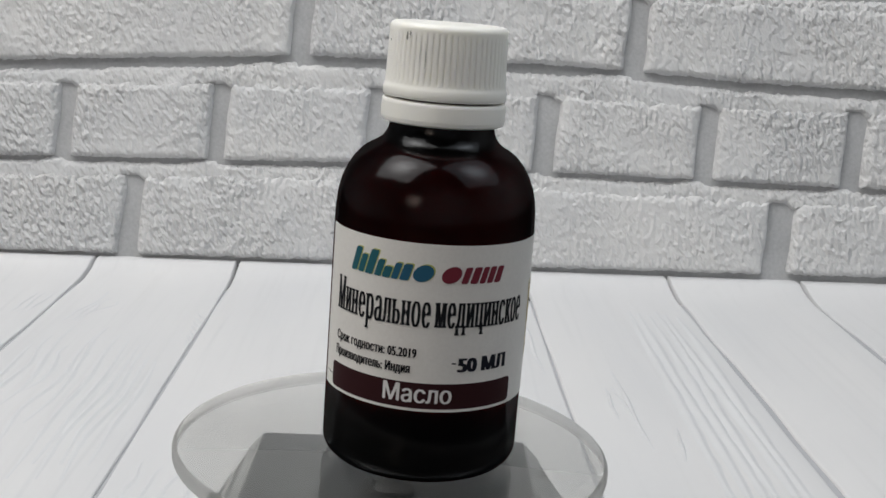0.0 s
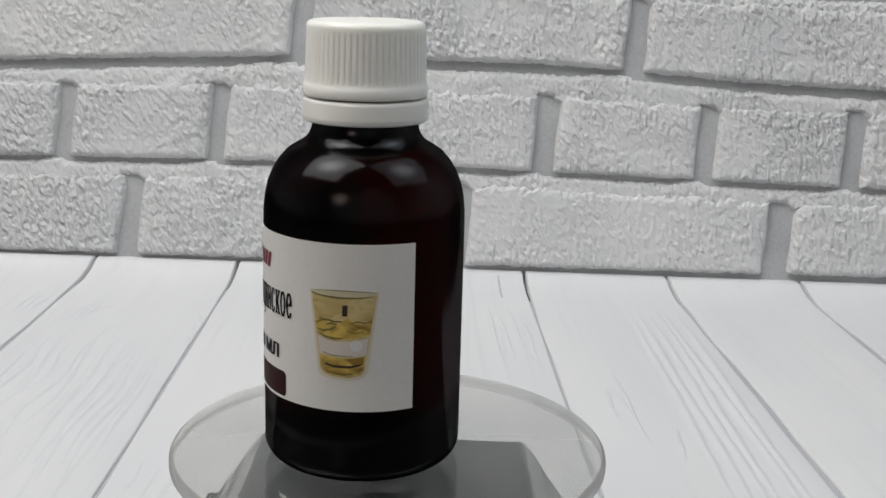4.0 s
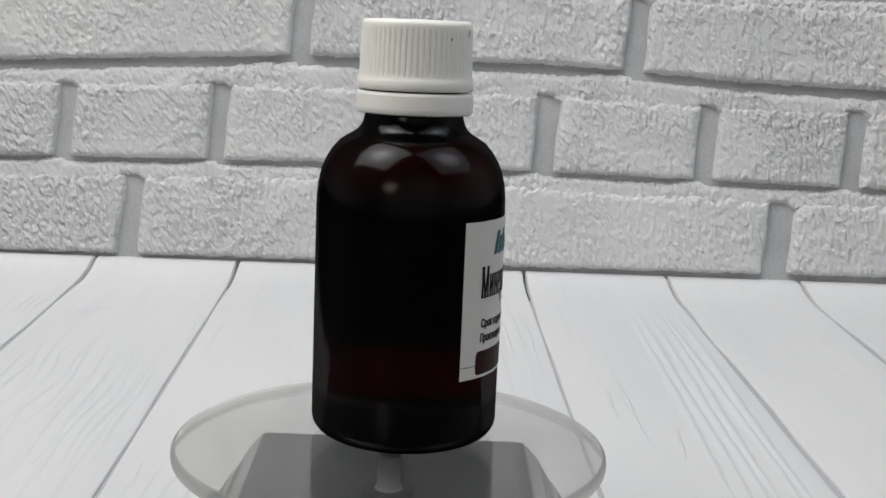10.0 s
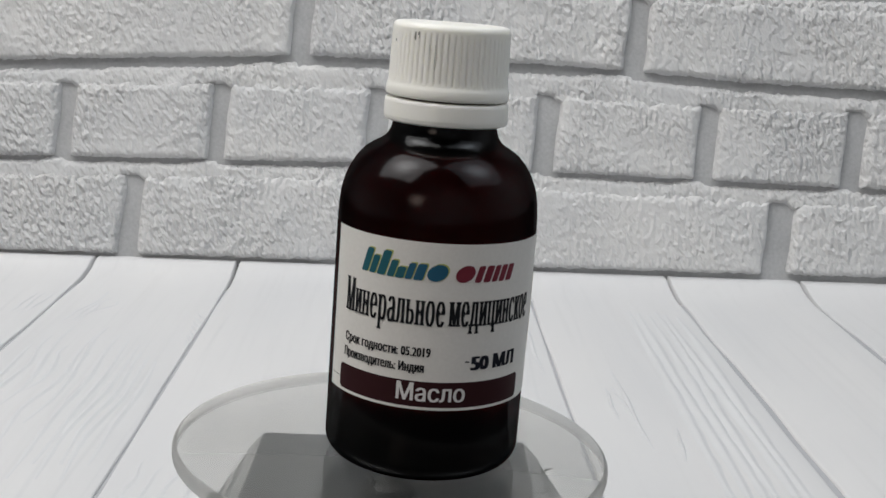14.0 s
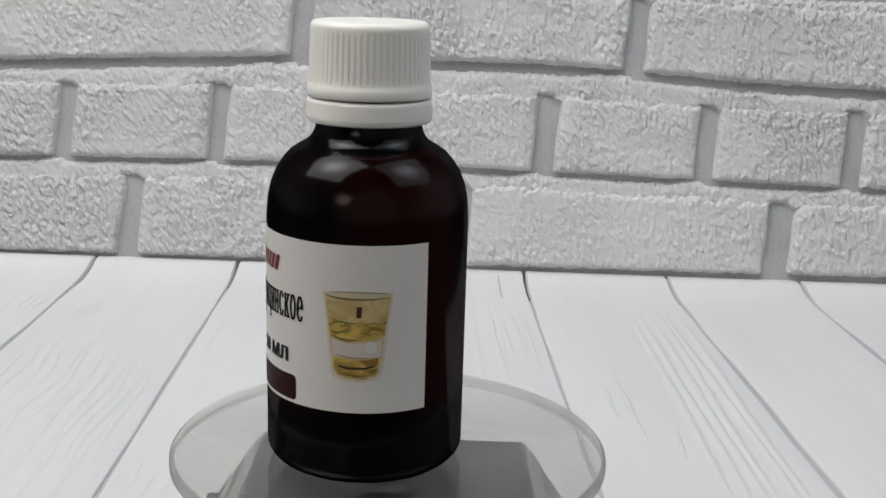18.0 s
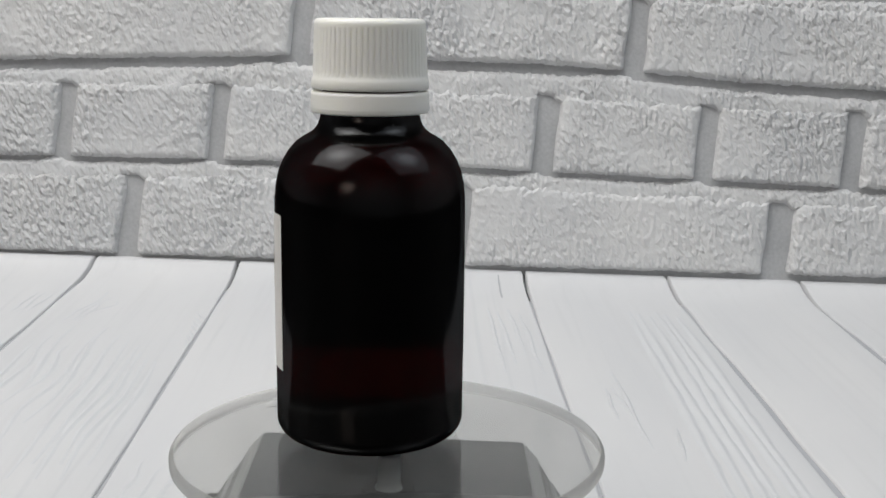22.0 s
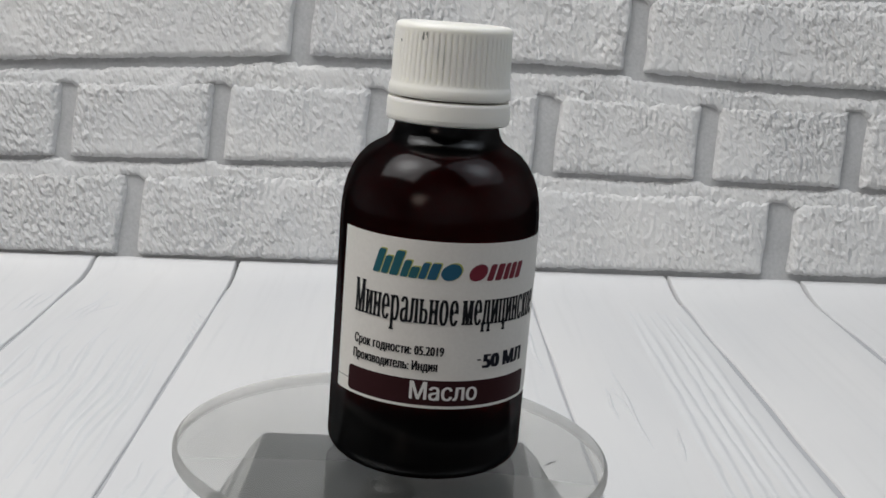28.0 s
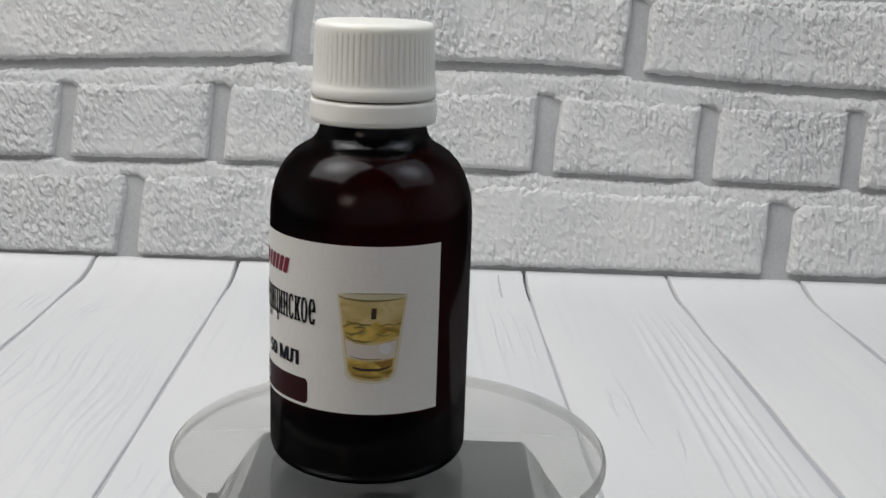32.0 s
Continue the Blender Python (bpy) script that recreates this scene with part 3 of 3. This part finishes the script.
def stroke_ends(bm):
    """The level ends of the upright strokes of flat type: (x0, x1, y, whether the stroke goes up from there)."""
    ends = []
    for e in bm.edges:
        p, q = e.verts[0].co, e.verts[1].co
        if e.is_boundary and abs(p.y - q.y) < 0.03 and 0.05 < abs(p.x - q.x) < 0.5:
            ends.append((min(p.x, q.x), max(p.x, q.x), p.y, e.link_faces[0].calc_center_median().y > p.y))
    return ends


def lettering(name, words, s0, s1, v0, cap, mat, parent, bold=0.0, out=0.00006, serif=0.0, thin=0.0, spaced=1.0):
    """Words set from s0 to s1 on the base line v0, with capitals as high as cap, in millimetres."""
    bm = type_mesh(words, thin, spaced)
    xs = [v.co.x for v in bm.verts]
    k = (s1 - s0) / (max(xs) - min(xs))
    x0 = min(xs)
    for v in bm.verts:
        v.co = (s0 + (v.co.x - x0) * k, v0 + v.co.y * cap / 0.729, 0)
    feet = stroke_ends(bm) if serif else []
    if bold:
        twins = [bmesh_twin(bm, bold * k / 2, k) for k in (1, 2)]
        for twin in twins:
            bm.from_mesh(twin)
            bpy.data.meshes.remove(twin)
    if serif:
        for x0, x1, y, upward in feet:
            y1 = y + 0.055 * cap if upward else y - 0.055 * cap
            bm.faces.new([bm.verts.new((x, yy, 3)) for x, yy in ((x0 - serif, min(y, y1)), (x1 + bold + serif, min(y, y1)), (x1 + bold + serif, max(y, y1)), (x0 - serif, max(y, y1)))])
    return wrapped(name, bm, mat, parent, out)


def bottle():
    thing = tagged(new("bottle"), "amber plastic bottle with white ribbed cap and white label", "bottle")
    mm = 0.001

    def sized(profile):
        """A profile in millimetres, in metres; the bottom curve is squat, so that all above it stands lower."""
        return [(r * mm, (z - 0.7 if z > 4.5 else z * 3.8 / 4.5) * mm) for r, z in profile]

    prof = [(0, 0.9), (9.0, 0.8), (12.6, 0.15), (14.0, 0.0)] + arc(14.4, 4.5, 4.5, -90, 0, 10)[1:]
    # an unseen black puck is added inside, so that the bottom looks dark
    base_darkener = [(0, 1.3), (12.6, 1.0)] + arc(14.2, 4.9, 4.1, -90, 0, 8) + [(17.6, 5.6), (15.5, 6.0), (10, 6.0), (0, 6.0)]
    part("base_darkener", lathe(sized(base_darkener), 96), DARKENER, thing, "black puck added inside to darken the base", smooth=True)
    prof += [(18.9, 20), (18.9, 34), (18.9, 46.5)]
    prof += [(18.82, 49.6), (18.55, 52.2), (18.0, 54.6), (17.15, 56.7), (16.0, 58.6), (14.5, 60.3), (13.1, 61.25), (11.9, 61.9), (11.0, 62.6), (10.4, 63.4), (10.0, 64.3), (9.75, 65.3), (9.6, 66.5), (9.5, 70), (8.0, 70), (0, 70)]
    part("flask", lathe(sized(prof), 128), AMBER, thing, "dark amber glossy flask", smooth=True)
    # an unseen black plug is added inside, so no red comes through the neck
    plug = [(0, 58.5), (7.6, 58.5), (8.3, 59.2), (8.6, 62.0), (8.6, 69.0), (0, 69.0)]
    part("neck_darkener", lathe(sized(plug), 64), DARKENER, thing, "black plug added inside to darken the neck", smooth=True)
    # cap: ribbed skirt, smooth flange, and the torn-off band below
    ribs = 62

    def ribbed(a, r, z):
        if 72.5 * mm < z < 81.7 * mm and r > 0.010:
            fade = min(1.0, (z - 72.5 * mm) / 0.0006, (81.7 * mm - z) / 0.0008)
            return r - 0.00030 * fade * max(0.0, math.cos(a * ribs)) ** 1.5
        return r

    cap = [(0, 70.5), (10.6, 70.5), (11.35, 70.6), (11.45, 71.0), (11.45, 72.2), (11.3, 72.7), (11.15, 73.0), (11.15, 73.25), (11.12, 73.6), (11.1, 74.2), (11.0, 78), (10.9, 81.4), (10.87, 81.9), (10.85, 82.38)]
    cap += [(10.85, 82.6)] + arc(9.75, 82.9, 1.1, 0, 90, 6) + [(8.5, 84.0), (0, 84.05)]
    lid = part("cap", lathe(sized(cap), 62 * 8, ribbed), CAP, thing, "white ribbed plastic screw cap", smooth=True)
    band = [(9.6, 66.0), (11.25, 66.0), (11.5, 66.25), (11.6, 67.0), (11.55, 69.6), (11.42, 70.05), (11.1, 70.2), (9.6, 70.2)]
    part("tamper_band", lathe(sized(band + [(9.6, 66.0)]), 128), CAP, thing, "white tamper ring below the cap", smooth=False)
    # grime caught between a few ribs
    for k, (turned, z0, z1, wide) in enumerate(((267.6, 80.9, 82.4, 1.3), (271.2, 81.2, 82.5, 1.1), (239.3, 80.2, 80.8, 2.2), (305.0, 77.5, 79.6, 0.9), (283.0, 77.0, 81.0, 0.7), (289.0, 76.0, 80.5, 0.7))):
        bm = bmesh.new()
        rows = []
        for n in range(6):
            f = n / 5
            half = radians(wide) * math.sin(math.pi * (f + 0.12) / 1.24) * (1.0 + 0.3 * math.sin(7 * f + k))
            r = (11.02 - 0.12 * ((z0 + (z1 - z0) * f) - 77) / 4) * mm
            rows.append([bm.verts.new((r * math.cos(radians(turned) + s * half), r * math.sin(radians(turned) + s * half), (z0 - 0.7 + (z1 - z0) * f) * mm)) for s in (-1, 1)])
        for lo, hi in zip(rows, rows[1:]):
            bm.faces.new((lo[0], lo[1], hi[1], hi[0]))
        part("grime", bm, GRIME if k < 4 else GRIME_PALE, lid, "dark grime between the ribs")
    # label
    nu, nv = 140, 10
    verts = [wrap(68.7 * i / nu, 30.9 * j / nv, 0.0) for i in range(nu + 1) for j in range(nv + 1)]
    me = grid_mesh("label", verts, nu + 1, nv + 1, smooth=False)
    me.materials.append(PAPER)
    label = new("label", me)
    label.parent = thing
    thick = label.modifiers.new("paper", "SOLIDIFY")
    thick.thickness, thick.offset = 0.00007, -1
    label["label"] = "white paper label with Cyrillic print"
    # banner and hairline
    wrapped("banner", polygon(rounded(3.9, 43.6, 0.55, 5.35, 0.9)), MAROON, label, 0.00003, "maroon banner with rounded corners")
    wrapped("hairline", polygon([(0.0, 2.50), (3.9, 2.50), (3.9, 2.62), (0.0, 2.62)]), BLACK, label, 0.00003)
    lettering("lettering", "Масло", 17.5, 30.0, 1.65, 3.4, PALE, label, 0.2)
    lettering("lettering", "Минеральное", 4.8, 25.0, 15.85, 6.2, BLACK, label, 0.29, serif=0.15, thin=0.02, spaced=1.15)
    lettering("lettering", "медицинское", 26.1, 45.0, 15.95, 6.2, BLACK, label, 0.29, serif=0.15, thin=0.02, spaced=1.15)
    lettering("lettering", "Срок годности: 05.2019", 5.1, 23.1, 10.0, 1.75, BLACK, label, 0.17, serif=0.05, spaced=1.05)
    lettering("lettering", "Производитель: Индия", 5.0, 22.1, 7.1, 1.75, BLACK, label, 0.17, serif=0.05, spaced=1.05)
    lettering("lettering", "50 МЛ", 30.8, 41.0, 7.6, 2.75, NAVY, label, 0.55, thin=-0.01)
    wrapped("dash", polygon([(29.7, 9.1), (30.5, 9.1), (30.5, 9.35), (29.7, 9.35)]), NAVY, label, 0.00005)
    # the maker's mark: slanted strokes in teal, blue and crimson
    inks = [material("teal_print", (0.010, 0.10, 0.13), 0.5), material("blue_print", (0.010, 0.095, 0.17), 0.5), material("crimson_print", (0.17, 0.014, 0.03), 0.5), material("lime_print", (0.42, 0.45, 0.12), 0.5)]

    def slab(x, w, h, ink, out):
        lean = 0.30
        outline_of = [(px + lean * (py - 24.0), py) for px, py in rounded(x, x + w, 24.0, 24.0 + h, 0.35, 4)]
        wrapped("mark", polygon(outline_of), ink, label, out)

    def pebble(x, w, h, ink, out):
        wrapped("mark", polygon([(px + 0.30 * (py - 24.0), py) for px, py in ellipse(x + w / 2, 24.0 + h / 2, w / 2, h / 2)]), ink, label, out)

    for shape, x, w, h, ink in ((slab, 8.5, 1.5, 4.5, 0), (slab, 10.3, 1.4, 3.4, 0), (slab, 12.0, 1.7, 4.6, 0), (slab, 14.1, 1.4, 3.1, 0), (slab, 15.7, 1.6, 2.1, 0), (slab, 17.5, 1.3, 3.0, 1), (slab, 19.1, 1.7, 3.0, 1), (pebble, 21.2, 3.6, 3.1, 1),
                         (pebble, 26.3, 3.5, 3.1, 2), (slab, 30.2, 1.3, 3.0, 2), (slab, 31.9, 1.5, 3.0, 2), (slab, 33.7, 1.2, 3.0, 2), (slab, 35.2, 1.3, 3.0, 2), (slab, 36.8, 1.4, 3.0, 2)):
        shape(x, w, h, inks[ink], 0.00006)
        shape(x + 0.2, w, h + 0.2, inks[3] if ink < 2 else PALE, 0.00003)
    # the picture of a glass of oil
    pic_inks = [material("pale_oil_print", (0.52, 0.46, 0.26), 0.5), material("gold_oil_print", (0.44, 0.32, 0.075), 0.5), material("olive_print", (0.20, 0.17, 0.05), 0.5), material("cream_print", (0.66, 0.60, 0.54), 0.5), material("dark_print", (0.04, 0.025, 0.015), 0.5), material("halo_print", (0.66, 0.62, 0.48), 0.5)]
    pale, gold, olive, cream, dark, halo = pic_inks
    amber_ink, rim_ink = material("amber_print", (0.30, 0.17, 0.035), 0.5), material("rim_print", (0.58, 0.53, 0.36), 0.5)
    for ink, light, deep in ((pale, (0.64, 0.52, 0.25), (0.46, 0.34, 0.12)), (gold, (0.68, 0.48, 0.11), (0.20, 0.12, 0.02))):
        t, b = nodes_of(ink)
        t.links.new(ramp(t, noise_of(t, coords(t, (1, 1, 2.0)), 230, 1, 0.5, 0.8), [(0.30, deep), (0.60, light)]), b.inputs["Base Color"])
    wrapped("picture", polygon([(51.0, 7.4), (51.6, 6.6), (53.5, 6.0), (56.5, 5.9), (59.0, 6.3), (60.2, 7.3), (62.1, 22.4), (49.4, 22.4)]), halo, label, 0.00003, "printed picture of a glass of golden oil")
    wrapped("glass_print", polygon([(51.5, 8.0), (52.3, 7.0), (54.0, 6.5), (57.0, 6.4), (59.0, 7.0), (59.6, 8.0), (61.7, 22.0), (49.8, 22.0)]), pale, label, 0.00005)
    wrapped("oil_print", polygon([(50.4, 16.6)] + [(50.5 + 10.4 * k / 12, 16.9 + 0.5 * math.sin(k * 1.1) - 0.25 * math.cos(k * 2.3)) for k in range(13)] + [(60.4, 14.6), (57.5, 13.8), (54.5, 13.7), (51.0, 14.6)]), gold, label, 0.00007)
    wrapped("cream_band", polygon([(51.0, 14.0), (53.0, 13.3), (55.5, 13.1), (58.0, 13.4), (60.2, 14.0), (59.9, 10.8), (57.5, 10.4), (55.5, 10.3), (53.5, 10.4), (51.4, 10.8)]), cream, label, 0.00008)
    wrapped("oil_print", polygon([(51.5, 10.5), (53.5, 10.1), (55.5, 10.0), (57.5, 10.1), (59.7, 10.5), (59.3, 8.2), (58.5, 7.2), (55.5, 6.8), (52.6, 7.3), (51.7, 8.4)]), gold, label, 0.00007)
    wrapped("amber_band", polygon([(56.0, 10.0), (58.0, 10.2), (59.5, 10.5), (59.4, 9.0), (57.8, 8.7)]), amber_ink, label, 0.00009)
    wrapped("rim_print", polygon(ellipse(55.75, 22.0, 5.95, 0.62, 36)), rim_ink, label, 0.00008)
    wrapped("outline_print", stroke(ellipse(55.75, 22.0, 6.0, 0.75, 30, 180, 330), 0.32), olive, label, 0.00010)
    wrapped("outline_print", stroke(ellipse(55.75, 22.1, 6.0, 0.45, 30, 15, 150), 0.16), olive, label, 0.00010)
    for points, width in (([(50.7, 16.3), (51.6, 16.9), (52.8, 17.1), (54.2, 16.8), (55.6, 16.9)], 0.42), ([(51.0, 15.3), (52.0, 15.0), (53.4, 15.3), (54.4, 15.9)], 0.38), ([(52.6, 16.2), (53.6, 16.5), (54.6, 16.2)], 0.35),
                          ([(51.2, 14.5), (52.6, 13.9), (54.2, 13.7), (55.6, 13.8)], 0.40), ([(57.0, 16.6), (58.4, 17.0), (59.8, 16.7), (60.7, 17.2)], 0.26), ([(56.4, 15.2), (57.8, 14.8), (59.4, 15.2)], 0.22), ([(51.9, 11.0), (54.0, 10.5), (57.5, 10.5)], 0.16)):
        wrapped("outline_print", stroke(points, width), olive, label, 0.00010)
    wrapped("outline_print", stroke([(52.4, 8.9), (54.0, 8.5), (57.0, 8.5), (59.0, 9.0)], 0.50), dark, label, 0.00011)
    wrapped("dark_mark", polygon([(55.5, 17.9), (56.4, 17.9), (56.5, 19.9), (55.6, 19.9)]), dark, label, 0.00011)
    wrapped("bright_spot", polygon(ellipse(58.1, 12.5, 1.1, 1.05)), PALE, label, 0.00012)
    return thing


BOTTLE = bottle()


def motions():
    times = [0.25 * k for k in range(129)]
    walk(DISC, [(t, carried_pose(t, -OFFSET, FOOT)) for t in times])
    walk(BOTTLE, [(t, carried_pose(t, 0.0, FOOT + 0.00008)) for t in times])


motions()
